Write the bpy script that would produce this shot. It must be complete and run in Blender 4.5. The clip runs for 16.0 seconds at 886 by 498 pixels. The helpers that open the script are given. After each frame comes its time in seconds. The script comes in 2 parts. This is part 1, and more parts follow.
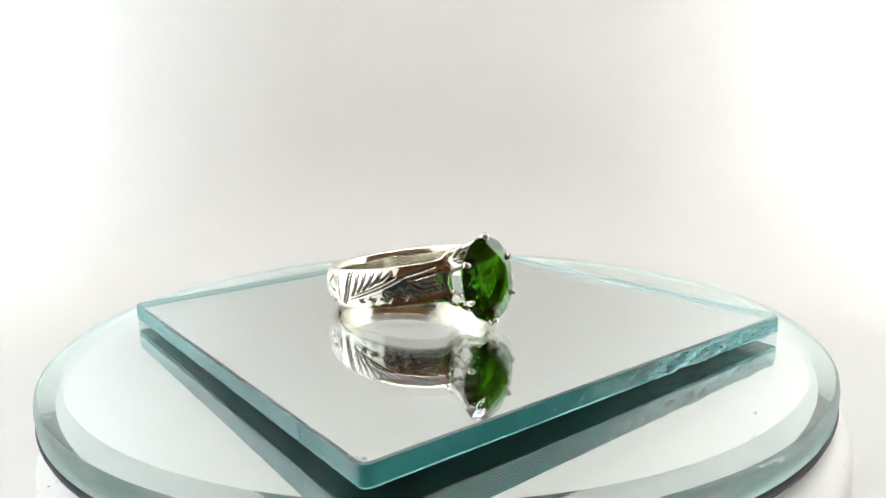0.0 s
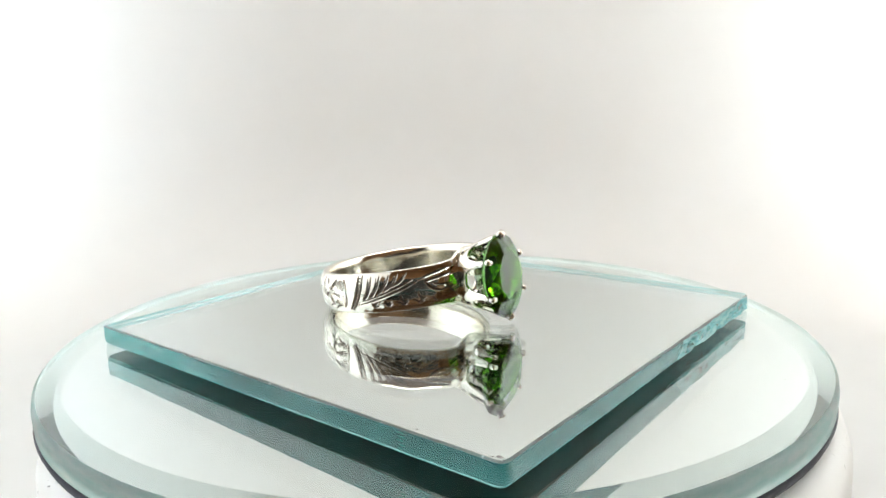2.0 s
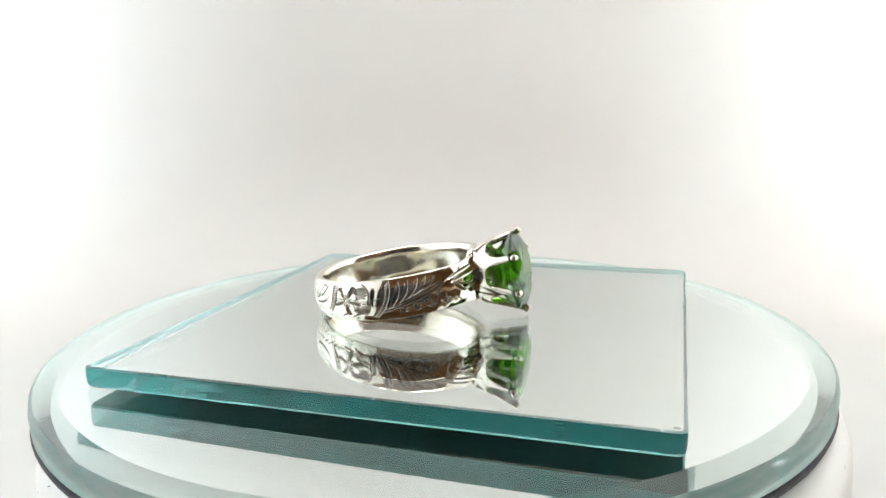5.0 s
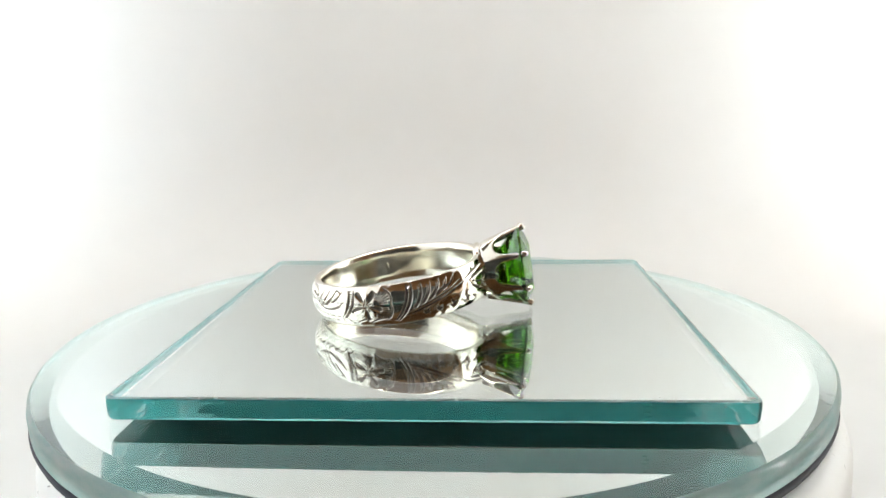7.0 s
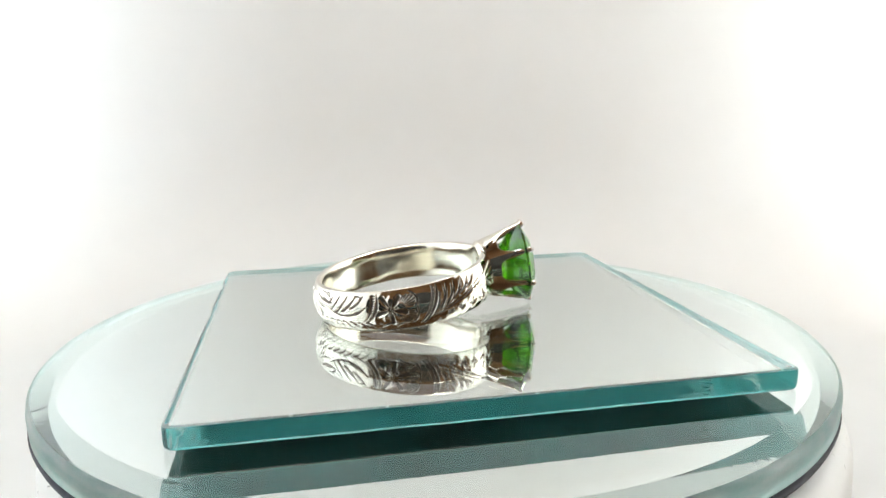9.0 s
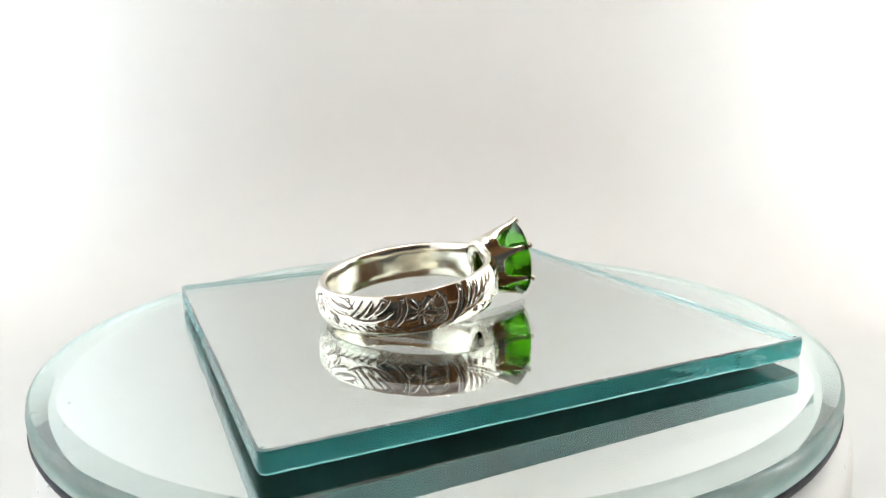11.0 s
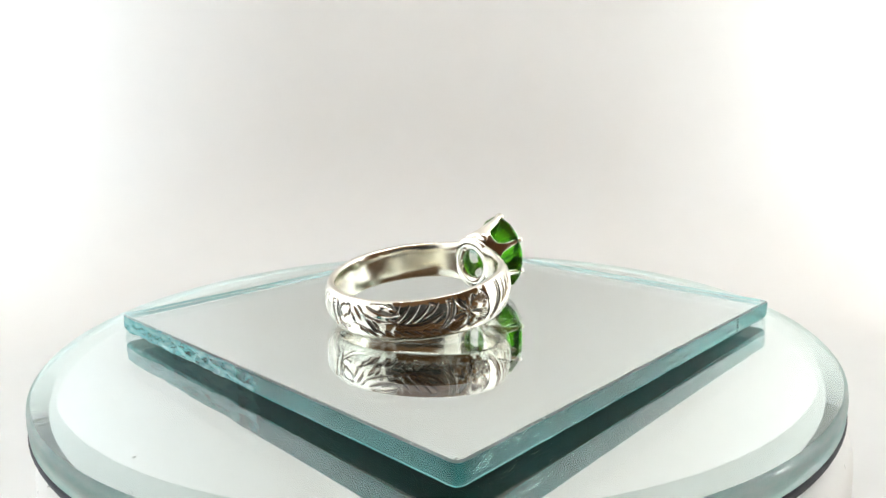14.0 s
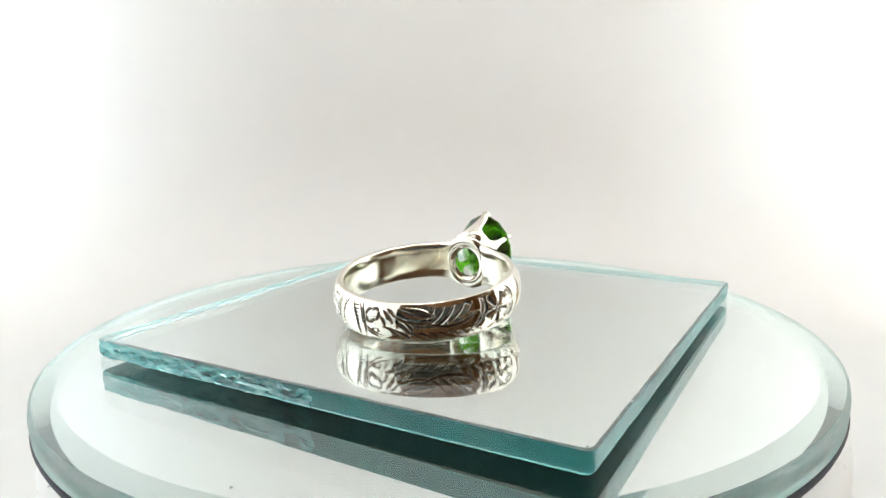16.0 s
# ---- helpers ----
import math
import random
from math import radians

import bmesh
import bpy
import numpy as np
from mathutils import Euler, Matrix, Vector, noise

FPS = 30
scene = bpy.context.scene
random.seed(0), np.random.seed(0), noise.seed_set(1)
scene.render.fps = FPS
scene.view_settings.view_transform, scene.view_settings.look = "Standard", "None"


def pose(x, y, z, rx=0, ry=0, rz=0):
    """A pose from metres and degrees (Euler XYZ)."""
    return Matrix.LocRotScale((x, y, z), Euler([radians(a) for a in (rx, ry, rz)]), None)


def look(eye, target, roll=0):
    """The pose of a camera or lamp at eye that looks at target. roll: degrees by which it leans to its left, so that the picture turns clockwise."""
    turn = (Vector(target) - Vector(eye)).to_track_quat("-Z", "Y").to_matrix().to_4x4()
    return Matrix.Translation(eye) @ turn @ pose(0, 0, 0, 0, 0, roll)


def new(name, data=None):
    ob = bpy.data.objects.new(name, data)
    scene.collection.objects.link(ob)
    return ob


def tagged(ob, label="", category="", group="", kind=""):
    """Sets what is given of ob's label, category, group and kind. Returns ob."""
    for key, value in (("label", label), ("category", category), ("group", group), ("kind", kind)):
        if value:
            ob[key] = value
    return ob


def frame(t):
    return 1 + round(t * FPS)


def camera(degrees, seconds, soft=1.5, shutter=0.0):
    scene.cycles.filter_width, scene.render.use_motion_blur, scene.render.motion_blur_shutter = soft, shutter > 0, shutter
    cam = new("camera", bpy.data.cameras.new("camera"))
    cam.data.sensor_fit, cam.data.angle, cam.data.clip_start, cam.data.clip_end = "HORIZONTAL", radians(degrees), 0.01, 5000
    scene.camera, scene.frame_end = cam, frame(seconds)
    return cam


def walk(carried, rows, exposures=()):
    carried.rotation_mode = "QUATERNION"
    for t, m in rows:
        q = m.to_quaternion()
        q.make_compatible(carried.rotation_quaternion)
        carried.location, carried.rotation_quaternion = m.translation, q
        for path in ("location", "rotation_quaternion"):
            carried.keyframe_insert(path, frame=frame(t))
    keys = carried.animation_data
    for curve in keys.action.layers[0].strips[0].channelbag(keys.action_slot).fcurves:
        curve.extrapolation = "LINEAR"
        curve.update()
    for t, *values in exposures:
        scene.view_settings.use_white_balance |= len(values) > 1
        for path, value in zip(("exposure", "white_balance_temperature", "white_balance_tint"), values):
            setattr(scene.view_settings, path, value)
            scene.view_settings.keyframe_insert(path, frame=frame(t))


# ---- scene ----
cam = camera(64.19, 16.0)
EYE = (0.00025, -0.07711, 0.02169)
TILT = radians(-11.127)
AIM = (EYE[0], EYE[1] + math.cos(TILT), EYE[2] + math.sin(TILT))
walk(cam, [(0.0, look(EYE, AIM, -1.11)), (16.0, look(EYE, AIM, -1.11))], exposures=((0.0, 0.0), (16.0, 0.0)))

# ---- light: a photo booth, two soft lamps outside its white fabric sides, dim brown room behind the camera ----
world = bpy.data.worlds.new("world")
scene.world = world
world.use_nodes = True
world.node_tree.nodes["Background"].inputs["Color"].default_value = (0.9, 0.95, 1.0, 1)
world.node_tree.nodes["Background"].inputs["Strength"].default_value = 0.02


def soft_lamp(name, eye, target, width, height, watts, colour):
    data = bpy.data.lights.new(name, "AREA")
    data.shape, data.size, data.size_y, data.energy, data.color = "RECTANGLE", width, height, watts, colour
    ob = new(name, data)
    ob.matrix_world = look(eye, target)
    return ob


soft_lamp("soft_lamp_left", (-0.56, 0.06, 0.075), (0.0, 0.05, 0.04), 0.22, 0.36, 9.8, (0.87, 0.945, 1.0))
soft_lamp("soft_lamp_right", (0.56, 0.070, 0.075), (0.0, 0.05, 0.04), 0.22, 0.36, 9.6, (0.96, 0.985, 0.965))
# Added fill under the roof that lifts the backdrop's middle; no known source.
soft_lamp("backdrop_fill_lamp", (0.0, 0.03, 0.375), (0.0, 0.235, 0.04), 0.30, 0.02, 1.08, (0.975, 0.985, 0.935))
# Added fill, hidden behind the booth, so the brown room reflects less black.
soft_lamp("room_fill_lamp", (0.75, 0.70, 1.56), (0.75, 0.2, 0.0), 0.5, 0.3, 9.0, (1.0, 0.86, 0.70))


# ---- materials ----
def shader(name):
    m = bpy.data.materials.new(name)
    m.use_nodes = True
    return m, m.node_tree, m.node_tree.nodes["Principled BSDF"]


def noise_node(tree, scale, detail=4.0, rough=0.55):
    tc = tree.nodes.new("ShaderNodeTexCoord")
    n = tree.nodes.new("ShaderNodeTexNoise")
    n.inputs["Scale"].default_value, n.inputs["Detail"].default_value = scale, detail
    n.inputs["Roughness"].default_value = rough
    tree.links.new(tc.outputs["Object"], n.inputs["Vector"])
    return n


def ramp(tree, src, a, b, lo=0.3, hi=0.7):
    r = tree.nodes.new("ShaderNodeValToRGB")
    r.color_ramp.elements[0].position, r.color_ramp.elements[1].position = lo, hi
    r.color_ramp.elements[0].color, r.color_ramp.elements[1].color = (*a, 1), (*b, 1)
    tree.links.new(src, r.inputs["Fac"])
    return r


def span(tree, src, lo, hi):
    r = tree.nodes.new("ShaderNodeMapRange")
    r.inputs["From Min"].default_value, r.inputs["From Max"].default_value = 0.3, 0.7
    r.inputs["To Min"].default_value, r.inputs["To Max"].default_value = lo, hi
    tree.links.new(src, r.inputs["Value"])
    return r


def bump(tree, b, src, strength, distance):
    n = tree.nodes.new("ShaderNodeBump")
    n.inputs["Strength"].default_value, n.inputs["Distance"].default_value = strength, distance
    tree.links.new(src, n.inputs["Height"])
    tree.links.new(n.outputs["Normal"], b.inputs["Normal"])


def metal(name, a, b, r0, r1, grain, relief):
    m, tree, p = shader(name)
    p.inputs["Metallic"].default_value = 1.0
    n1, n2 = noise_node(tree, grain), noise_node(tree, grain * 0.12)
    tree.links.new(ramp(tree, n2.outputs["Fac"], a, b).outputs["Color"], p.inputs["Base Color"])
    tree.links.new(span(tree, n1.outputs["Fac"], r0, r1).outputs["Result"], p.inputs["Roughness"])
    bump(tree, p, n1.outputs["Fac"], 0.25, relief)
    return m


def matte(name, a, b, grain, rough=0.8, relief=0.0002):
    m, tree, p = shader(name)
    n1, n2 = noise_node(tree, grain), noise_node(tree, grain * 0.08)
    tree.links.new(ramp(tree, n2.outputs["Fac"], a, b).outputs["Color"], p.inputs["Base Color"])
    tree.links.new(span(tree, n1.outputs["Fac"], rough - 0.08, rough + 0.08).outputs["Result"], p.inputs["Roughness"])
    bump(tree, p, n1.outputs["Fac"], 0.3, relief)
    return m


def glass(name, colour, ior, r0, r1, grain, relief=0.0):
    m, tree, p = shader(name)
    p.inputs["Base Color"].default_value = (*colour, 1)
    p.inputs["Transmission Weight"].default_value = 1.0
    p.inputs["IOR"].default_value = ior
    n1 = noise_node(tree, grain)
    tree.links.new(span(tree, n1.outputs["Fac"], r0, r1).outputs["Result"], p.inputs["Roughness"])
    if relief:
        bump(tree, p, n1.outputs["Fac"], 0.6, relief)
    return m


SILVER = metal("polished_silver", (0.67, 0.625, 0.54), (0.73, 0.68, 0.60), 0.05, 0.12, 2200, 0.000010)
# Same metal as outside, coloured lighter to brighten the band's dim inside.
SILVER_IN = metal("lightened_inner_silver", (0.80, 0.75, 0.63), (0.85, 0.80, 0.70), 0.14, 0.22, 900, 0.000012)
DARK_SILVER = metal("dark_silver", (0.10, 0.085, 0.07), (0.22, 0.19, 0.16), 0.25, 0.45, 4000, 0.00001)
STONE = glass("green_gemstone", (0.050, 0.240, 0.003), 1.68, 0.0, 0.02, 1300, 0.000016)
STONE.node_tree.nodes["Principled BSDF"].inputs["Specular IOR Level"].default_value = 0.25
CLEAR = glass("mirror_glass", (0.955, 0.985, 0.976), 1.52, 0.0, 0.004, 300)
def mix_translucent(m, colour, share, other=None, grain=400):
    """Mixes a translucent colour into a glass or fabric; other: a second tone in streaks."""
    tree = m.node_tree
    t, mix = tree.nodes.new("ShaderNodeBsdfTranslucent"), tree.nodes.new("ShaderNodeMixShader")
    t.inputs["Color"].default_value = (*colour, 1)
    mix.inputs[0].default_value = share
    if other:
        n = noise_node(tree, grain, 5.0, 0.65)
        stretch = tree.nodes.new("ShaderNodeMapping")
        stretch.inputs["Scale"].default_value = (1.0, 1.0, 4.0)
        tree.links.new(n.inputs["Vector"].links[0].from_socket, stretch.inputs["Vector"])
        tree.links.new(stretch.outputs["Vector"], n.inputs["Vector"])
        tree.links.new(ramp(tree, n.outputs["Fac"], colour, other, 0.38, 0.66).outputs["Color"], t.inputs["Color"])
    tree.links.new(tree.nodes["Principled BSDF"].outputs[0], mix.inputs[1])
    tree.links.new(t.outputs[0], mix.inputs[2])
    tree.links.new(mix.outputs[0], tree.nodes["Material Output"].inputs["Surface"])
    return m


FABRIC = mix_translucent(matte("white_booth_fabric", (0.85, 0.855, 0.855), (0.875, 0.88, 0.88), 900, 0.9, 0.00003), (0.785, 0.81, 0.815), 0.45)
# Translucent teal on the cut stands in for light led through the plate.
EDGE = glass("cut_glass_edge", (0.74, 0.93, 0.91), 1.52, 0.03, 0.10, 900, 0.00006)
EDGE = mix_translucent(EDGE, (0.08, 0.57, 0.57), 0.36, (0.14, 0.68, 0.68), 160)
RIM = glass("ground_glass_rim", (0.82, 0.94, 0.91), 1.52, 0.04, 0.14, 700, 0.00005)
RIM = mix_translucent(RIM, (0.66, 0.90, 0.87), 0.66, (0.92, 0.99, 0.97), 200)
CHIPPED = mix_translucent(glass("chipped_glass_edge", (0.80, 0.96, 0.95), 1.52, 0.02, 0.08, 1400, 0.0001), (0.07, 0.50, 0.52), 0.42, (0.60, 0.95, 0.96), 560)
ARRIS = mix_translucent(glass("ground_arris_glass", (0.85, 0.92, 0.91), 1.52, 0.1, 0.3, 1500, 0.0001), (0.74, 0.76, 0.755), 0.5)
# Polished bevel; tint and translucent share stand in for light trapped inside.
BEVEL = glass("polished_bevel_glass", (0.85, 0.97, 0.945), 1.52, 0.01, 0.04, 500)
BEVEL = mix_translucent(BEVEL, (0.86, 0.97, 0.94), 0.12)
MIRROR = metal("silver_coating", (0.79, 0.82, 0.81), (0.82, 0.845, 0.835), 0.0, 0.006, 200, 0.0)
BACKING = matte("mirror_backing_paint", (0.012, 0.013, 0.022), (0.022, 0.022, 0.034), 900, 0.7, 0.00002)
GREEN_BACK = matte("green_backing_paint", (0.032, 0.110, 0.090), (0.048, 0.145, 0.12), 900, 0.6, 0.00002)
BLACK = matte("black_plastic", (0.022, 0.022, 0.022), (0.032, 0.032, 0.031), 900, 0.75, 0.00002)
BLACK.node_tree.nodes["Principled BSDF"].inputs["Specular IOR Level"].default_value = 0.1
PLASTIC = matte("white_plastic", (0.78, 0.77, 0.75), (0.82, 0.81, 0.79), 900, 0.35, 0.00001)
PAPER = matte("white_paper", (0.83, 0.83, 0.83), (0.86, 0.86, 0.86), 600, 0.9, 0.00008)
WALL = matte("brown_wall", (0.27, 0.155, 0.075), (0.34, 0.20, 0.10), 30, 0.8, 0.002)
WOOD = matte("wood_floor", (0.20, 0.12, 0.07), (0.30, 0.19, 0.11), 25, 0.55, 0.001)
TABLE = matte("table_top_wood", (0.22, 0.14, 0.08), (0.32, 0.21, 0.13), 40, 0.5, 0.0005)
DUST = matte("grey_dust", (0.24, 0.24, 0.24), (0.38, 0.37, 0.36), 9000, 0.9, 0.00001)


# ---- building helpers ----
def mesh_object(name, data, parent=None, label=""):
    ob = new(name, data)
    if parent is not None:
        ob.parent = parent
    if label:
        ob["label"] = label
    return ob


def part(name, bm, material, parent, label="", smooth=True):
    """Links a bmesh as one mesh object under a thing."""
    data = bpy.data.meshes.new(name)
    bmesh.ops.recalc_face_normals(bm, faces=bm.faces)
    for f in bm.faces:
        f.smooth = smooth
    bm.to_mesh(data)
    bm.free()
    for m in material if isinstance(material, (list, tuple)) else [material]:
        data.materials.append(m)
    return mesh_object(name, data, parent, label)


def lathe(profile, steps, cap=True):
    """A bmesh of a profile of (radius, z), turned about z; wall only where cap is off."""
    bm = bmesh.new()
    rings = []
    for r, z in profile:
        rings.append([bm.verts.new((r * math.cos(2 * math.pi * k / steps), r * math.sin(2 * math.pi * k / steps), z)) for k in range(steps)])
    for a, b in zip(rings, rings[1:]):
        for k in range(steps):
            bm.faces.new((a[k], a[(k + 1) % steps], b[(k + 1) % steps], b[k]))
    if cap:
        bm.faces.new(rings[0])
        bm.faces.new(rings[-1])
    return bm


def box(bm, x0, x1, y0, y1, z0, z1):
    v = [bm.verts.new((x, y, z)) for x in (x0, x1) for y in (y0, y1) for z in (z0, z1)]
    for q in ((0, 1, 3, 2), (4, 6, 7, 5), (0, 4, 5, 1), (2, 3, 7, 6), (0, 2, 6, 4), (1, 5, 7, 3)):
        bm.faces.new([v[i] for i in q])


def tube(bm, path, wide, deep, side, steps=12):
    """A closed tube along path; wide and deep are its half sizes at each point, side the direction of its width."""
    rings = []
    path = [Vector(p) for p in path]
    for i, p in enumerate(path):
        d = (path[min(i + 1, len(path) - 1)] - path[max(i - 1, 0)]).normalized()
        s = (Vector(side) - d * d.dot(Vector(side))).normalized()
        n = d.cross(s)
        rings.append([bm.verts.new(p + s * wide[i] * math.cos(2 * math.pi * k / steps) + n * deep[i] * math.sin(2 * math.pi * k / steps)) for k in range(steps)])
    for a, b in zip(rings, rings[1:]):
        for k in range(steps):
            bm.faces.new((a[k], a[(k + 1) % steps], b[(k + 1) % steps], b[k]))
    bm.faces.new(rings[0])
    bm.faces.new(rings[-1])


def thing(name, label, category, m=None):
    ob = new(name)
    ob.empty_display_size = 0.01
    if m is not None:
        ob.matrix_world = m
    return tagged(ob, label, category)


# ---- room and booth ----
def room():
    for name, dims, material in (
        ("wall_north", (-1.3, 1.3, 1.2, 1.3, -0.80, 1.6), WALL), ("wall_south", (-1.3, 1.3, -1.1, -1.0, -0.80, 1.6), WALL),
        ("wall_west", (-1.3, -1.2, -1.0, 1.2, -0.80, 1.6), WALL), ("wall_east", (1.2, 1.3, -1.0, 1.2, -0.80, 1.6), WALL),
        ("floor", (-1.3, 1.3, -1.1, 1.3, -0.90, -0.80), WOOD), ("ceiling", (-1.3, 1.3, -1.1, 1.3, 1.6, 1.7), WALL)):
        bm = bmesh.new()
        box(bm, *dims)
        tagged(part(name, bm, material, None, "", False), "plain brown surface of the dim room", name.split("_")[0], kind="structure")


def table():
    top = thing("table", "brown wooden table under the white paper sweep", "table", pose(0, 0, -0.80))
    bm = bmesh.new()
    box(bm, -0.5, 0.5, -0.45, 0.5, 0.722, 0.747)
    bmesh.ops.bevel(bm, geom=bm.edges[:], offset=0.004, segments=2, affect="EDGES")
    part("tabletop", bm, TABLE, top, "", False)
    for sx in (-0.45, 0.45):
        for sy in (-0.40, 0.45):
            bm = bmesh.new()
            box(bm, sx - 0.025, sx + 0.025, sy - 0.025, sy + 0.025, 0.0, 0.722)
            part("leg", bm, TABLE, top, "", False)


def booth():
    """A light tent of thin white fabric: curved back and sides, flaps beside the front opening, floor sheet and roof."""
    back = thing("photo_booth", "white fabric light tent standing on the table", "backdrop", pose(0, 0, -0.052))
    bm = bmesh.new()
    plan = [(-0.150, -0.210), (-0.183, -0.170), (-0.208, -0.125), (-0.228, -0.065)]
    plan += [(-0.235 * math.cos(a), 0.235 * math.sin(a)) for a in [math.pi * k / 40 for k in range(41)]]
    plan += [(0.2345, -0.012), (0.234, -0.025)]
    section = [(1.0 - 0.06 / 0.235 * (1 - math.sin(a)), 0.06 * (1 - math.cos(a))) for a in [math.pi / 2 * k / 8 for k in range(9)]] + [(1.0, 0.15), (1.0, 0.3), (1.0, 0.44)]
    rows = [[bm.verts.new((x * s, y * s, z)) for x, y in plan] for s, z in section]
    for a, b in zip(rows, rows[1:]):
        for k in range(len(plan) - 1):
            bm.faces.new((a[k], a[k + 1], b[k + 1], b[k]))
    bm.faces.new(rows[0])
    part("fabric_wall", bm, FABRIC, back)
    bm = bmesh.new()
    box(bm, -0.24, 0.24, 0.02, 0.245, 0.4402, 0.4420)
    part("roof_panel", bm, PAPER, back, "white roof of the booth", False)
    tagged(back, kind="structure")


def compact_camera():
    """The black camera that films, its face just behind the eye; it shows dark in the silver."""
    c = thing("compact_camera", "black plastic compact camera standing before the turntable", "camera", pose(0, 0, -0.0516))
    bm = bmesh.new()
    box(bm, -0.070, 0.080, -0.112, -0.084, 0.004, 0.100)
    bmesh.ops.bevel(bm, geom=bm.edges[:], offset=0.004, segments=3, affect="EDGES")
    part("body", bm, BLACK, c)
    bm = bmesh.new()
    box(bm, -0.02, 0.03, -0.115, -0.082, 0.0, 0.004)
    bmesh.ops.bevel(bm, geom=bm.edges[:], offset=0.001, segments=2, affect="EDGES")
    part("stand", bm, BLACK, c)


room()
table()
booth()
compact_camera()

# ---- turntable: white base that stands still, bevelled round mirror on it ----
PLATE_Z = -0.00196
DISC_R, DISC_T = 0.0404, 0.0028


def base():
    t = thing("turntable_base", "white plastic round turntable base with rounded rim", "turntable", pose(0, 0, -0.0516))
    top = 0.0516 + PLATE_Z - DISC_T - 0.0014
    prof = [(0.0385, 0.0), (0.0400, 0.001), (0.0408, 0.006), (0.0412, top - 0.006), (0.0411, top - 0.003), (0.0404, top - 0.001), (0.0392, top), (0.02, top)]
    part("body", lathe(prof, 128), PLASTIC, t)
    part("spindle_plate", lathe([(0.036, top), (0.036, top + 0.0008), (0.030, top + 0.0009)], 96), BACKING, t, "dark platter under the mirror")
    for a, r, w in ((-142.6, 0.0402, 0.00022), (-141.2, 0.0405, 0.00012)):
        bm = bmesh.new()
        bmesh.ops.create_icosphere(bm, subdivisions=1, radius=w)
        for v in bm.verts:
            v.co.z *= 0.3
            v.co += Vector((r * math.cos(radians(a)), r * math.sin(radians(a)), top - 0.001))
        part("speck", bm, DUST, t, "tiny dark mark")


def round_mirror():
    """Origin on its upper face at its middle."""
    t = thing("round_mirror", "round clear glass mirror with sloping polished rim on the turntable", "mirror")
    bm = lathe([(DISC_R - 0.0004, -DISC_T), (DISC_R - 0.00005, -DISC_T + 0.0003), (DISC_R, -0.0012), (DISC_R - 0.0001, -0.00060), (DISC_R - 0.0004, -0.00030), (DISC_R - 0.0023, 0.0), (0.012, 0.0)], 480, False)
    inner = [v for v in bm.verts if abs(v.co.xy.length - 0.012) < 1e-5]
    bm.faces.new(sorted(inner, key=lambda v: math.atan2(v.co.y, v.co.x)))
    for v in bm.verts:
        r = v.co.xy.length
        if r > DISC_R - 0.0006:
            chip = max(0.0, noise.noise(v.co * 450) - 0.25) * 0.00007 + noise.noise(v.co * 1500) * 0.000006
            v.co.xy *= (r - chip) / r
            v.co.z -= chip * 0.5 if v.co.z > -0.001 else 0.0
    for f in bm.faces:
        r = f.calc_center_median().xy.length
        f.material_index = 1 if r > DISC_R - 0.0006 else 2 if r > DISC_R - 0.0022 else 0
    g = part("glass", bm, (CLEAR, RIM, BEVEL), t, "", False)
    for p in g.data.polygons:
        p.use_smooth = p.material_index == 1
    part("silvering", lathe([(DISC_R - 0.0004, -DISC_T), (0.01, -DISC_T)], 192, False), MIRROR, t, "mirror coating under the glass", False)
    bm = bmesh.new()
    c = [bm.verts.new((0.01 * math.cos(2 * math.pi * k / 192), 0.01 * math.sin(2 * math.pi * k / 192), -DISC_T)) for k in range(192)]
    bm.faces.new(c)
    part("silvering", bm, MIRROR, t, "", False)
    # Backing paint, brought past the rim to stand in for the gap's shade too.
    part("backing", lathe([(DISC_R - 0.0001, -DISC_T - 0.00004), (DISC_R + 0.00005, -DISC_T - 0.0002), (DISC_R - 0.0001, -DISC_T - 0.0006), (0.01, -DISC_T - 0.0006)], 128), BACKING, t, "dark paint on the mirror's back")
    rng = random.Random(5)
    for k in range(14):
        a, r, w = rng.uniform(0, 2 * math.pi), 0.0365 * rng.uniform(0.75, 1) , rng.uniform(0.00004, 0.00008)
        if k == 0:
            a, r, w = radians(-169.2), 0.0371, 0.00015
        if k == 1:
            a, r, w = radians(6.5), 0.0362, 0.00013
        bm = bmesh.new()
        bmesh.ops.create_icosphere(bm, subdivisions=1, radius=w)
        for v in bm.verts:
            v.co.z *= 0.35
            v.co += Vector((r * math.cos(a), r * math.sin(a), 0.00004))
        part("speck", bm, DUST, t, "grey dust speck")
    return t


# ---- square mirror ----
CORNERS = [Vector((-0.0248, -0.0268)), Vector((0.0261, -0.0260)), Vector((0.0262, 0.0249)), Vector((-0.0264, 0.0246))]
PLATE_T = 0.00188


def outline(inset, round_off):
    pts = []
    mid = sum(CORNERS, Vector((0, 0))) / 4
    for i, c in enumerate(CORNERS):
        a, b = (CORNERS[i - 1] - c).normalized(), (CORNERS[(i + 1) % 4] - c).normalized()
        c = c + (a + b) * inset
        p0, p1 = c + a * round_off, c + b * round_off
        for k in range(5):
            u = k / 4
            pts.append(p0 * (1 - u) ** 2 + c * 2 * u * (1 - u) + p1 * u * u)
        nxt = CORNERS[(i + 1) % 4]
        aa, bb = (c - nxt).normalized(), (CORNERS[(i + 2) % 4] - nxt).normalized()
        q1 = nxt + (aa + bb) * inset + aa * round_off
        for k in range(1, 150):
            pts.append(p1.lerp(q1, k / 150))
    return pts


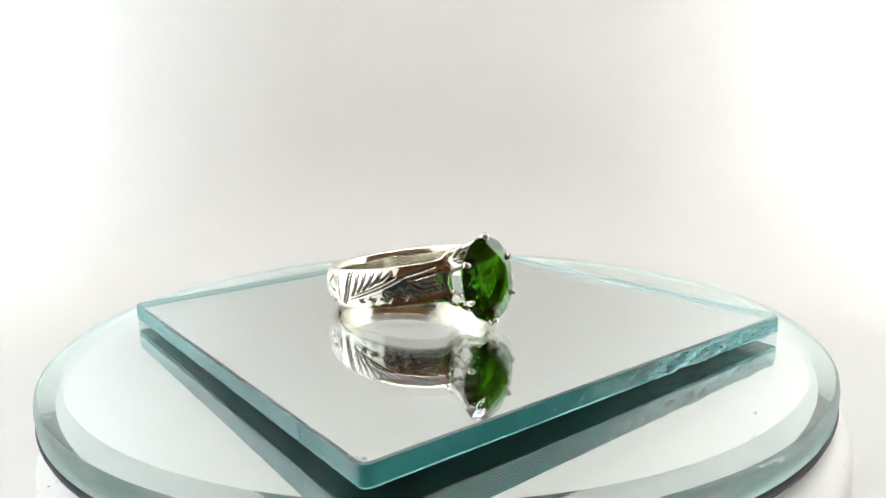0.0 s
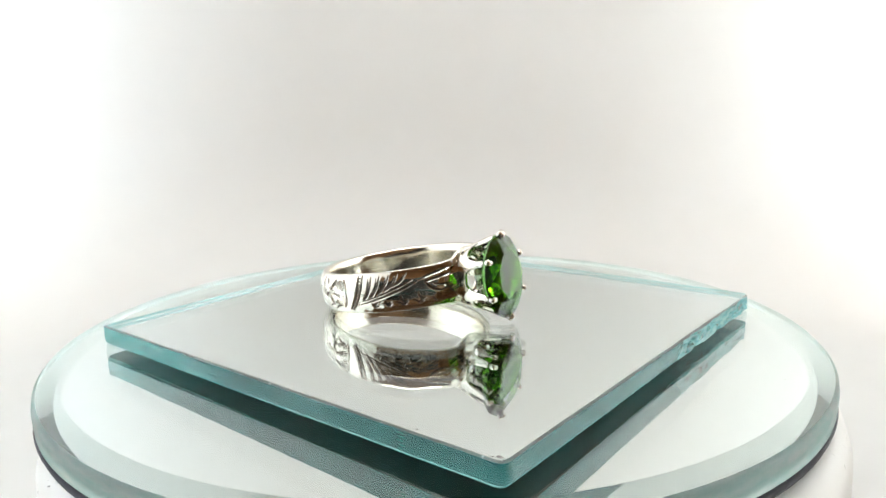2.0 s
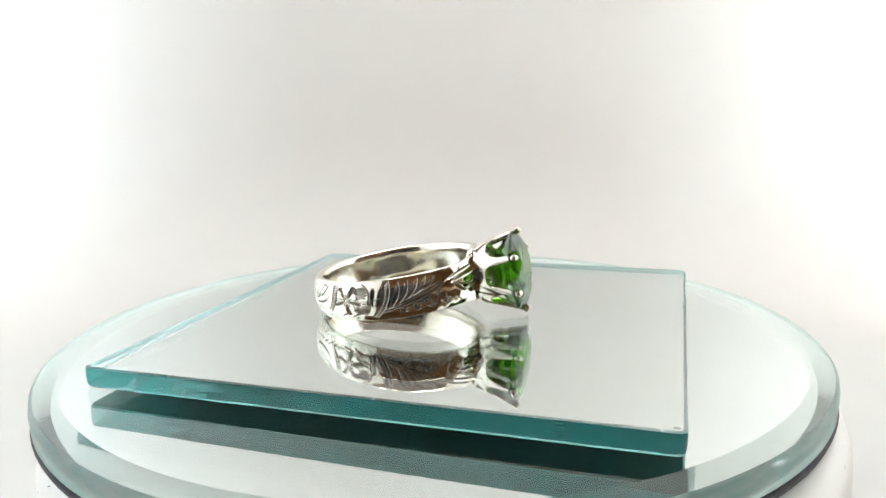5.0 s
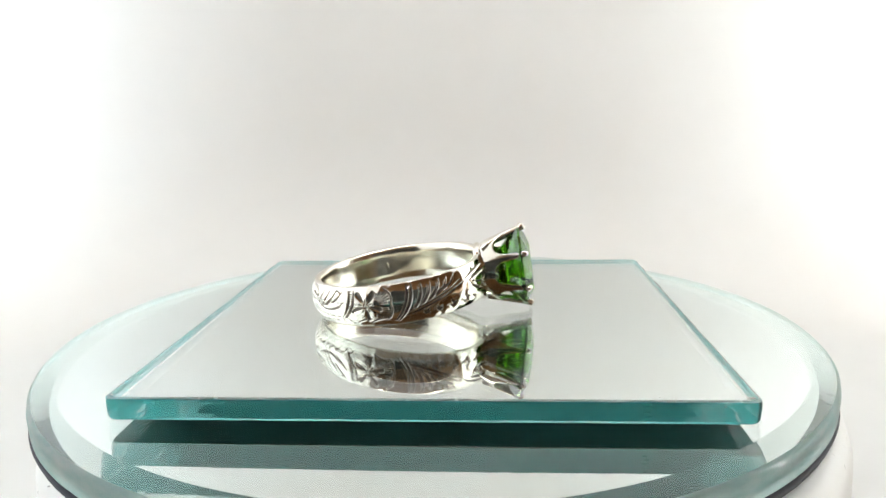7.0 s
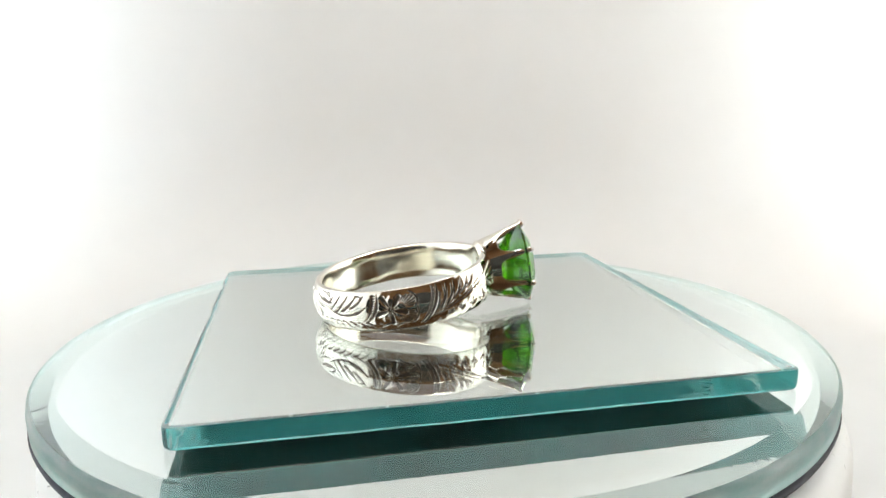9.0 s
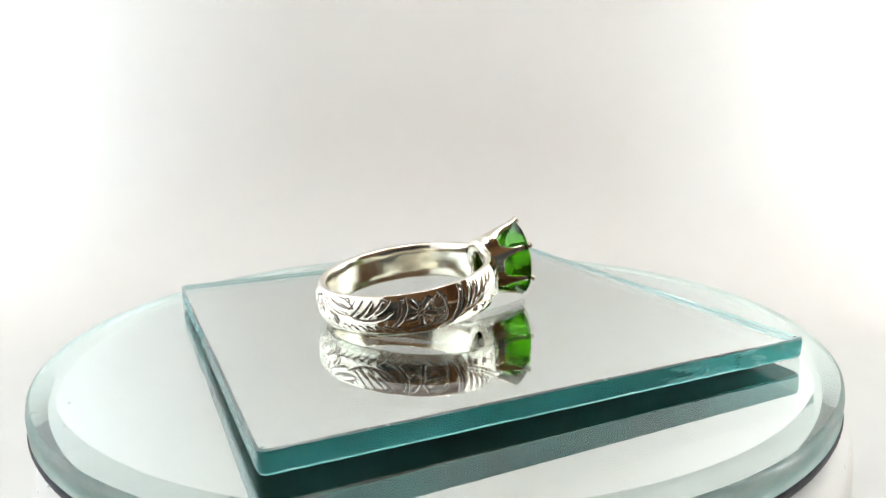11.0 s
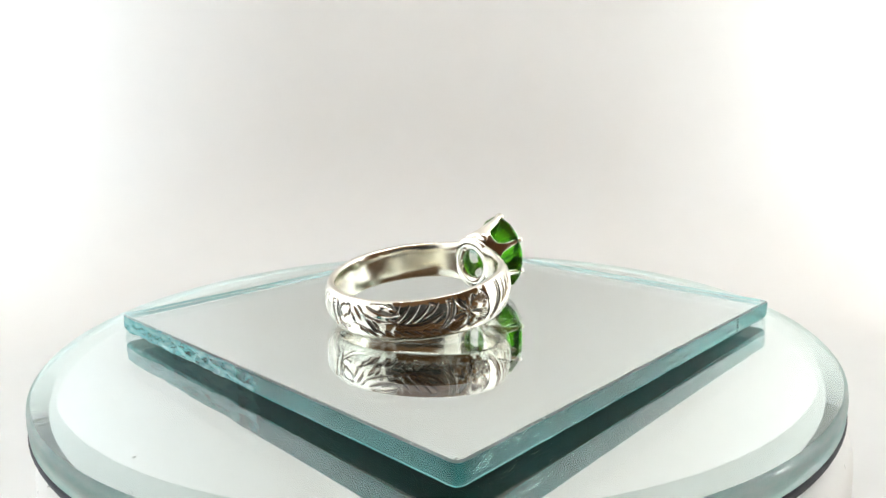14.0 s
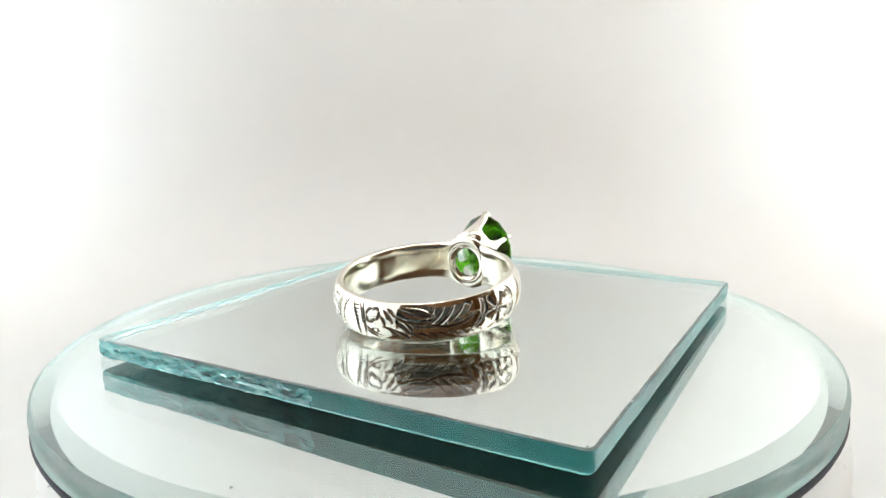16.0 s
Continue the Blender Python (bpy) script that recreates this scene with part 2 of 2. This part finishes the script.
def square_mirror():
    """Origin on its upper face; stands in the turntable's own axes."""
    t = thing("square_mirror", "small square glass mirror with turquoise cut edges", "mirror")
    noise.seed_set(3)

    def ring(bm, inset, z, jag, jz):
        out = []
        for p in outline(inset, 0.0008):
            n1 = noise.noise(Vector((p.x * 900, p.y * 900, z * 2000)))
            n2 = noise.noise(Vector((p.x * 260 + 7, p.y * 260, z * 900)))
            d = (n1 * 0.4 + n2) * jag
            # shell-shaped chips along two stretches of the cut
            rough = max(0.0, min(1.0, (p.y - 0.002) / 0.004)) if p.x > 0.024 else max(0.0, min(1.0, (p.y + 0.004) / 0.006)) if p.x < -0.024 else 0.12
            cell = noise.cell(Vector((p.x * 700 + z * 900, p.y * 700 + z * 500, z * 1500)))
            wave = abs(noise.noise(Vector((p.x * 420 + z * 600, p.y * 420 - z * 900, 3.0))))
            d -= rough * (0.00048 * wave + 0.00014 * cell) * (0.0 if z == 0 else 1.0)
            q = p * (1 + d / 0.036)
            out.append(bm.verts.new((q.x, q.y, z + n1 * jz)))
        return out

    bm = bmesh.new()
    levels = [(0.00016, -PLATE_T, 0.00002, 0), (0.00003, -PLATE_T + 0.00022, 0.00005, 0.00004), (0.0, -0.00125, 0.00005, 0), (0.0, -0.0010, 0.00005, 0), (0.0, -0.00075, 0.00005, 0), (0.0, -0.0005, 0.00005, 0), (0.0, -0.0003, 0.00005, 0), (0.00002, -0.00010, 0.00003, 0.00002), (0.00024, 0.0, 0.00006, 0)]
    rings = [ring(bm, *l) for l in levels]
    for i, (a, b) in enumerate(zip(rings, rings[1:])):
        for k in range(len(a)):
            f = bm.faces.new((a[k], a[(k + 1) % len(a)], b[(k + 1) % len(a)], b[k]))
            c = f.calc_center_median()
            ragged = c.y + 0.004 * noise.noise(c * 500)
            broken = (c.x > 0.024 and 0.0035 < ragged) or (c.x < -0.0235 and -0.0015 < ragged)
            f.material_index = 2 if i == len(rings) - 2 else 3 if broken else 1
    bm.faces.new(rings[-1])
    base_ring = [v.co.copy() for v in rings[0]]
    part("glass", bm, (CLEAR, EDGE, ARRIS, CHIPPED), t, "", False)
    bm = bmesh.new()
    bm.faces.new([bm.verts.new(c) for c in base_ring])
    part("silvering", bm, MIRROR, t, "mirror coating under the glass", False)
    bm = bmesh.new()
    top = [bm.verts.new((c.x * 0.999, c.y * 0.999, c.z - 0.00003)) for c in base_ring]
    low = [bm.verts.new((c.x * 0.997, c.y * 0.997, -0.00193)) for c in base_ring]
    for k in range(len(top)):
        bm.faces.new((top[k], top[(k + 1) % len(top)], low[(k + 1) % len(top)], low[k]))
    bm.faces.new(top)
    bm.faces.new(low)
    part("backing", bm, GREEN_BACK, t, "dark paint on the mirror's back", False)
    for x, y, w in ((0.02535, -0.02535, 0.00022), (0.0249, -0.0256, 0.0001), (-0.0243, -0.0262, 0.00014), (0.0185, -0.0255, 0.00012), (-0.0257, 0.0100, 0.0001), (0.0255, 0.0075, 0.00012)):
        bm = bmesh.new()
        bmesh.ops.create_icosphere(bm, subdivisions=1, radius=w)
        for v in bm.verts:
            v.co = Vector((v.co.x * 1.4 + x, v.co.y + y, v.co.z * 0.15))
        part("chip", bm, DUST, t, "tiny dark nick in the glass")
    # short scratches where the cutter stopped on the long front cut
    for k in range(5):
        bm = bmesh.new()
        bmesh.ops.create_icosphere(bm, subdivisions=2, radius=0.0002)
        for v in bm.verts:
            v.co = Vector((v.co.x * (2.2 - 0.25 * k) + 0.0174 + 0.0002 * (k % 2), v.co.y * 0.3 - 0.02612, v.co.z * 0.28 - 0.0003 - 0.0003 * k))
        part("scratch", bm, GREEN_BACK, t, "dark scratch across the cut edge")
    return t


# ---- ring: engraved silver band, six-prong basket, oval green stone ----
BAND_IN, BAND_R, BAND_HALF = 0.00860, 0.00990, 0.00205
MM = 0.001


def relief(phi, v):
    """Height of the chased work, 0 on the polished ground to -1 in the cuts; phi in degrees from the head, v in mm across."""
    p = np.where(phi < -197, -394 - phi, phi)
    s = p * 0.1728
    depth = np.zeros(phi.shape)
    swell = np.zeros(phi.shape)

    def cut(p0, v0, p1, v1, bend=0.0, w=0.12, taper=0.0, deep=1.0):
        """A graver's stroke between two places, bowed to one side by bend mm; taper 1 thins its end, -1 its start, 0 both."""
        nonlocal depth
        w = w * 1.25
        a, b = np.array((p0 * 0.1728, v0)), np.array((p1 * 0.1728, v1))
        d = b - a
        n = np.array((-d[1], d[0])) / np.hypot(*d)
        u = np.linspace(0, 1, 15)
        line = a[None] + d[None] * u[:, None] + n[None] * (4 * bend * u * (1 - u))[:, None]
        sel = (s > line[:, 0].min() - 0.4) & (s < line[:, 0].max() + 0.4) & (v > line[:, 1].min() - 0.4) & (v < line[:, 1].max() + 0.4)
        x, y = s[sel], v[sel]
        best = np.zeros(x.shape)
        for k in range(14):
            q0, q1 = line[k], line[k + 1]
            e = q1 - q0
            f = np.clip(((x - q0[0]) * e[0] + (y - q0[1]) * e[1]) / (e @ e), 0, 1)
            dist = np.hypot(x - q0[0] - f * e[0], y - q0[1] - f * e[1])
            g = (k + f) / 14
            width = w * (np.sqrt(1.02 - g) if taper > 0 else np.sqrt(0.02 + g) if taper < 0 else np.clip(np.sin(np.pi * (0.08 + 0.84 * g)) * 1.15, 0, 1))
            best = np.maximum(best, np.clip(1 - dist / np.maximum(width, 0.03), 0, 1))
        depth[sel] = np.maximum(depth[sel], deep * np.minimum(best * 1.5, 1.0))

    def ringlet(c, v0, rx, ry, w=0.07):
        nonlocal depth
        r = np.hypot((s - c * 0.1728) / rx, (v - v0) / ry)
        depth = np.maximum(depth, np.clip(1 - np.abs(r - 1) * min(rx, ry) / w, 0, 1))

    def pillow(c, v0, ang, length, width, height):
        """A softly raised petal or leaf between the cuts."""
        nonlocal swell
        a = radians(ang)
        dx, dy = s - c * 0.1728, v - v0
        x, y = dx * math.cos(a) + dy * math.sin(a), -dx * math.sin(a) + dy * math.cos(a)
        r = ((x - length / 2) / (length / 2)) ** 2 + (y / width) ** 2
        swell = np.maximum(swell, height * np.sqrt(np.clip(1 - r, 0, 1)))

    # shoulder: long blades that spring from the fern's stem
    cut(-41, 0.9, -19, 1.55, 0.12, 0.12)
    cut(-37, 0.6, -18, 0.95, 0.10, 0.13)
    cut(-36, 0.55, -26, -0.55, -0.25, 0.13)
    cut(-27, -0.55, -17, -0.35, 0.10, 0.12)
    cut(-32, 0.35, -19, 0.1, -0.2, 0.10)
    cut(-24, 0.2, -18, -0.9, -0.1, 0.10)
    # fern: stem, five curved leaflets above it, curls below
    cut(-80, -1.15, -42, 0.75, -0.10, 0.13)
    cut(-79, -0.85, -44, 1.05, -0.12, 0.09)
    for top, foot, low, wide in ((-47, -57, 0.65, 0.11), (-52.5, -61.5, 0.30, 0.13), (-58, -66, 0.02, 0.14), (-64, -70.5, -0.25, 0.15), (-69.5, -75, -0.5, 0.16)):
        cut(top, 1.75, foot, low, 0.22, wide, -1)
        cut(top - 2.2, 1.55, foot + 0.8, low + 0.25, 0.18, wide * 0.6, -1)
    for c in (-38.0, -48.5, -58.5, -67.0):
        cut(c - 3.2, -0.25 - 0.022 * (c + 38) * -1, c + 0.8, -1.0 - 0.010 * (c + 38) * -1, -0.28, 0.12)
        cut(c + 0.6, -0.95, c - 2.0, -1.5, -0.16, 0.10)
        ringlet(c - 1.6, -1.25, 0.20, 0.16)
        cut(c + 3, -1.05, c + 7.5, -1.55, 0.15, 0.09)
    # crescent bar with a beaded inner line
    cut(-75.5, 1.95, -85.5, -1.7, 0.45, 0.15)
    cut(-78.5, 1.95, -87.5, -1.6, 0.50, 0.15)
    for k in range(11):
        u = k / 10
        cut(-76.6 - 8.6 * u ** 2.2 - 0.6 * u, 1.7 - 3.2 * u, -78.6 - 8.0 * u ** 2.2 - 0.6 * u, 1.66 - 3.2 * u, 0, 0.07)
    # two-lobed fan of fine rays behind the flower
    for lobe in (1, -1):
        for k in range(8):
            a = radians(lobe * (14 + 9.0 * k))
            r = 2.15 - 0.055 * (k - 3) ** 2
            cut(-100 + 5.2 * math.cos(a), 0.15 + 0.9 * math.sin(a), -100 + r * 5.8 * math.cos(a), 0.15 + r * math.sin(a) * 0.82, 0, 0.085, -1)
        cut(-88.4, 0.25, -92.5, 0.2 + lobe * 1.65, lobe * -0.32, 0.10)
    # flower of five petals
    ringlet(-103.5, 0.25, 0.24, 0.24, 0.08)
    for k in range(5):
        a = radians(54 + 72 * k)
        cut(-103.5 + 2.0 * math.cos(a), 0.25 + 0.34 * math.sin(a), -103.5 + 8.4 * math.cos(a), 0.25 + 1.42 * math.sin(a), 0, 0.27, -1)
        m = radians(18 + 72 * k)
        cut(-103.5 + 1.9 * math.cos(m), 0.25 + 0.33 * math.sin(m), -103.5 + 4.4 * math.cos(m), 0.25 + 0.75 * math.sin(m), 0, 0.06)
        pillow(-103.5, 0.25, 18 + 72 * k, 1.4, 0.42, 0.45)
    # scrolls under the flower
    cut(-93, -1.3, -102, -1.65, -0.18, 0.10)
    cut(-101, -1.25, -111, -1.6, -0.18, 0.10)
    # comb-edged crescent
    cut(-111.5, 1.85, -119.5, -1.05, 0.50, 0.15)
    cut(-114.5, 1.75, -121, -0.9, 0.42, 0.10)
    for k in range(8):
        cut(-112.1 + 0.35 * math.sin(0.45 * k) * 3 - 0.25 * k, 1.7 - 0.24 * k, -115.6 + 0.3 * math.sin(0.45 * k) * 3 - 0.25 * k, 1.72 - 0.24 * k, 0, 0.065)
    # broad acanthus leaf: its slots and lower edge
    for top, foot, low, wide in ((-120, -128.5, 0.55, 0.13), (-125, -135, 0.20, 0.16), (-131, -141, 0.0, 0.17), (-137, -145, 0.25, 0.13), (-142.5, -147.5, 0.8, 0.10)):
        cut(top, 1.75, foot, low, 0.14, wide, -1)
    cut(-118.5, 0.65, -149, 0.45, 0.85, 0.16)
    cut(-122, 0.15, -133, -0.15, 0.16, 0.10)
    cut(-126, 1.75, -121, 1.35, 0.12, 0.10)
    # almond leaf with its slit
    cut(-163, 1.65, -143, 0.95, -0.30, 0.17)
    cut(-160, 1.85, -143, 1.05, 0.30, 0.10)
    cut(-155, 1.35, -147.5, 1.05, -0.05, 0.12)
    cut(-166, 1.1, -148, 0.15, -0.24, 0.13)
    cut(-150, 1.85, -146, 1.45, 0.15, 0.13)
    # sheaf along the lower edge
    for k in range(10):
        cut(-167 + 5.3 * k, -0.75 - 0.03 * k, -162.5 + 5.3 * k, -1.6, 0.13, 0.15 - 0.005 * k, 1)
    cut(-172, -0.2, -158, -1.5, 0.20, 0.15)
    cut(-163, 0.35, -157.5, -1.0, 0.16, 0.20)
    cut(-158.5, 0.25, -155.5, -0.75, 0.12, 0.12)
    cut(-172, 1.45, -166.5, 0.15, 0.14, 0.16)
    cut(-169.5, 1.6, -165, 0.9, 0.10, 0.12)
    cut(-174, 0.9, -171, -0.1, 0.12, 0.13)
    # heart with a ringlet below it
    cut(-183, 0.75, -179, 1.45, 0.28, 0.15)
    cut(-179, 1.30, -174.8, 1.30, 0.22, 0.15)
    cut(-174.8, 1.30, -177, 0.35, 0.14, 0.14)
    cut(-177, 0.50, -180, -0.05, -0.12, 0.15)
    cut(-180, -0.05, -183, 0.75, 0.14, 0.15)
    ringlet(-177.5, -0.75, 0.34, 0.22, 0.09)
    cut(-184, -0.3, -172, -1.35, -0.20, 0.13)
    cut(-183, -0.9, -174, -1.65, -0.12, 0.10)
    # ladder at the far side
    cut(-186.5, 1.8, -185.5, -1.6, 0.25, 0.14)
    cut(-195, 1.8, -190, -1.6, 0.35, 0.14)
    for k in range(8):
        cut(-189.5 + 0.3 * k, 1.5 - 0.36 * k, -193.2 + 0.45 * k, 1.45 - 0.36 * k, 0, 0.08)
    cut(-189, 1.75, -186.2, -0.2, 0.2, 0.10)
    h = swell * (1 - depth) * 0.8 - depth
    edge = np.clip((2.0 - np.abs(v)) / 0.16, 0, 1)
    fade = np.clip((np.abs(phi + 180) * -1 + 164) / 3, 0, 1)
    return h * edge * fade


def band(owner):
    nu, nv = 2000, 92
    phi = np.linspace(-12.5, -347.5, nu)
    v = np.linspace(-1, 1, nv)
    P, V = np.meshgrid(phi, v, indexing="ij")
    flare = lambda a: 1 + 0.03 * np.cos(a) + 0.22 * np.exp(-((np.pi - np.abs(a + np.pi)) / 0.27) ** 2)
    half = BAND_HALF * flare(np.radians(P))
    H = relief(P, V * 2.1)
    worn = 0.000016 * np.sin(0.31 * P + 2.1 * V) + 0.000012 * np.sin(0.83 * P - 3.4 * V + 1.0)
    R = BAND_R - 0.00062 * np.abs(V) ** 2.4 + 0.00016 * H + worn
    a = np.radians(P)
    outer = np.stack([R * np.cos(a), R * np.sin(a), V * half], -1)
    iv = np.array([1.0, 0.97, 0.88, 0.45, 0.0, -0.45, -0.88, -0.97, -1.0])
    ir = np.array([0.30, 0.12, 0.0, 0.0, 0.0, 0.0, 0.0, 0.12, 0.30]) * MM
    A2 = np.radians(phi)[:, None]
    wob = 0.00003 * np.sin(7 * A2 + 3 * iv[None]) + 0.00002 * np.sin(17 * A2 - 5 * iv[None])
    Ri = BAND_IN + ir[None] + wob
    h2 = BAND_HALF * flare(A2)
    inner = np.stack([Ri * np.cos(A2), Ri * np.sin(A2), iv[None] * h2], -1)
    loop = np.concatenate([outer, inner], 1)
    n = loop.shape[1]
    verts = loop.reshape(-1, 3)
    i, k = np.meshgrid(np.arange(nu - 1), np.arange(n), indexing="ij")
    k2 = (k + 1) % n
    faces = np.stack([i * n + k, i * n + k2, (i + 1) * n + k2, (i + 1) * n + k], -1).reshape(-1, 4)
    data = bpy.data.meshes.new("band")
    ends = [list(range(n)), list(range((nu - 1) * n, nu * n))[::-1]]
    data.from_pydata(verts.tolist(), [], faces.tolist() + ends)
    for m in (SILVER, DARK_SILVER, SILVER_IN):
        data.materials.append(m)
    deep = np.zeros((nu, n))
    deep[:, :nv] = H
    fd = (deep[:-1] + deep[1:]) * 0.5
    fd = (fd + np.roll(fd, -1, 1)) * 0.5
    # Faces at the bottom of the deep cuts take the darker silver.
    idx = np.where(fd < -0.66, 1, 0)
    idx[:, nv:] = 2
    idx = np.concatenate([idx.reshape(-1), [0, 0]]).astype(np.int32)
    data.polygons.foreach_set("material_index", idx)
    data.polygons.foreach_set("use_smooth", np.ones(len(idx), dtype=bool))
    data.update()
    bm = bmesh.new()
    bm.from_mesh(data)
    bmesh.ops.recalc_face_normals(bm, faces=bm.faces)
    bm.to_mesh(data)
    bm.free()
    return mesh_object("band", data, owner, "silver band chased with flowers and leaves, darkened cuts")


X0, X1 = 8.7, 13.75
PRONGS = (0, 64, 116, 180, 244, 296)


def shell(e, u, grow=0.0):
    """A point of the basket's cone, u from its foot 0 to the stone's edge 1, in ring axes."""
    k = u ** 0.9
    y, z = 2.35 + (3.28 - 2.35) * k + grow, 2.85 + (4.50 - 2.85) * k + grow
    return Vector(((X0 + (X1 - X0) * u), y * math.sin(e), z * math.cos(e))) * MM


def scallop(deg):
    """How far up the cone the sheet reaches at this angle: broad at the two end prongs, narrow at the four others."""
    if 64 <= deg <= 116 or 244 <= deg <= 296:
        w = abs(2 * ((deg % 180) - 64) / 52 - 1)
        return 0.37 + 0.57 * w ** 4.6
    e = min(deg % 180, 180 - deg % 180)
    w = (36 - e) / 36 if e < 36 else (e - 36) / 28
    return 0.38 + 0.56 * w ** (2.6 if e < 36 else 4.0)


def basket(owner):
    bm = bmesh.new()
    steps, rows = 180, 12
    out, inn = [], []
    for j in range(steps):
        deg = 360 * j / steps
        e, h = radians(deg), scallop(deg)
        out.append([bm.verts.new(shell(e, h * i / rows)) for i in range(rows + 1)])
        inn.append([bm.verts.new(shell(e, h * i / rows, -0.42)) for i in range(rows + 1)])
    for j in range(steps):
        o, o2, n, n2 = out[j], out[(j + 1) % steps], inn[j], inn[(j + 1) % steps]
        for i in range(rows):
            bm.faces.new((o[i], o2[i], o2[i + 1], o[i + 1]))
            bm.faces.new((n[i], n[i + 1], n2[i + 1], n2[i]))
        bm.faces.new((o[rows], o2[rows], n2[rows], n[rows]))
        bm.faces.new((o[0], n[0], n2[0], o2[0]))
    b = part("basket", bm, SILVER, owner, "flared silver basket with scalloped openings")
    w = b.modifiers.new("edges", "BEVEL")
    w.width, w.segments, w.limit_method, w.angle_limit = 0.0001, 2, "ANGLE", radians(50)
    # oval collar soldered through the band
    bm = bmesh.new()
    rings = []
    for j in range(96):
        e = 2 * math.pi * j / 96
        c = Vector((8.80, 2.28 * math.sin(e), 2.42 * math.cos(e)))
        n = Vector((0, math.sin(e), math.cos(e)))
        rings.append([bm.verts.new((c + n * 0.78 * math.cos(q) + Vector((0.50, 0, 0)) * math.sin(q)) * MM) for q in [2 * math.pi * i / 14 for i in range(14)]])
    for j in range(96):
        a, b2 = rings[j], rings[(j + 1) % 96]
        for i in range(14):
            bm.faces.new((a[i], b2[i], b2[(i + 1) % 14], a[(i + 1) % 14]))
    part("collar", bm, SILVER, owner, "oval silver collar inside the band")
    for deg in PRONGS:
        e = radians(deg)
        us = [0.12, 0.3, 0.5, 0.68, 0.84, 0.96]
        path = [shell(e, u, -0.27 if deg % 180 else -0.34) for u in us]
        tip = shell(e, 1.0, 0.05)
        inward = Vector((0, math.sin(e), math.cos(e)))
        path += [tip + Vector((0.00012, 0, 0)) - inward * 0.00010, tip + Vector((0.00030, 0, 0)) - inward * 0.00034]
        broad = 1.7 if deg in (0, 180) else 1.0
        bm = bmesh.new()
        tube(bm, path, [x * MM * broad for x in (1.0, 0.72, 0.48, 0.40, 0.37, 0.35, 0.33, 0.28)], [x * MM for x in ((0.20, 0.22, 0.24, 0.26, 0.28, 0.31, 0.33, 0.26) if deg % 180 else (0.30, 0.38, 0.42, 0.42, 0.40, 0.36, 0.33, 0.26))], (0, math.cos(e), -math.sin(e)))
        bmesh.ops.create_icosphere(bm, subdivisions=3, radius=0.00032, matrix=Matrix.Translation(path[-1] - Vector((0.00012, 0, 0))))
        part("prong", bm, SILVER, owner)


def stone(owner):
    """Faceted oval: table, crown, girdle and pavilion, long way across the band."""
    pts = []

    def level(n, off, r, x):
        for k in range(n):
            a = 2 * math.pi * (k + off) / n
            pts.append(((13.42 + x) * MM, 3.36 * r * math.sin(a) * MM, 4.40 * r * math.cos(a) * MM))

    level(8, 0.5, 0.60, 1.02)
    level(8, 0.0, 0.80, 0.68)
    level(16, 0.5, 1.0, 0.14)
    level(16, 0.5, 1.0, -0.10)
    level(16, 0.0, 0.72, -1.35)
    level(16, 0.5, 0.43, -2.55)
    level(8, 0.0, 0.15, -3.40)
    bm = bmesh.new()
    for p in pts:
        bm.verts.new(p)
    got = bmesh.ops.convex_hull(bm, input=bm.verts[:])
    loose = [v for v in bm.verts if not v.link_faces]
    bmesh.ops.delete(bm, geom=loose, context="VERTS")
    bmesh.ops.dissolve_limit(bm, angle_limit=radians(1.0), verts=bm.verts[:], edges=bm.edges[:])
    part("gemstone", bm, STONE, owner, "oval faceted deep green gemstone", False)


def ring():
    t = thing("ring", "silver ring with floral band and oval green gemstone", "ring")
    hoop = band(t)
    basket(t)
    stone(t)
    rng = random.Random(2)
    for k in range(4):
        bm = bmesh.new()
        a = radians(101 + 2.4 * k)
        tilt = rng.uniform(-0.2, 0.2)
        p = [Vector((0.00866 * math.cos(a + tilt * 0.05 * s), 0.00866 * math.sin(a + tilt * 0.05 * s), 0.0002 + 0.00065 * s)) for s in (-1, 0, 1)]
        tube(bm, p, [0.00008] * 3, [0.00004] * 3, (-math.sin(a), math.cos(a), 0), 8)
        part("hallmark", bm, DARK_SILVER, hoop, "tiny stamped mark")
    return t


base()
DISC = round_mirror()
PLATE = square_mirror()
RING = ring()


def motions():
    """The turntable's slow turn carries both mirrors and the ring; the base stands still."""
    disc_at, plate_at = pose(-0.0008, -0.0001, PLATE_Z), pose(0, 0, 0)
    ring_at = pose(-0.00436, -0.0009, 0.00318, 1.6, -7.2, 0)
    for ob, at in ((DISC, disc_at), (PLATE, plate_at), (RING, ring_at)):
        rows = []
        for k in range(17):
            turn = -53.18 + 6.95 * k + 0.0016 * (k - 8) ** 2
            rows.append((float(k), pose(0, 0, 0, 0, 0, turn) @ at))
        walk(ob, rows)


motions()
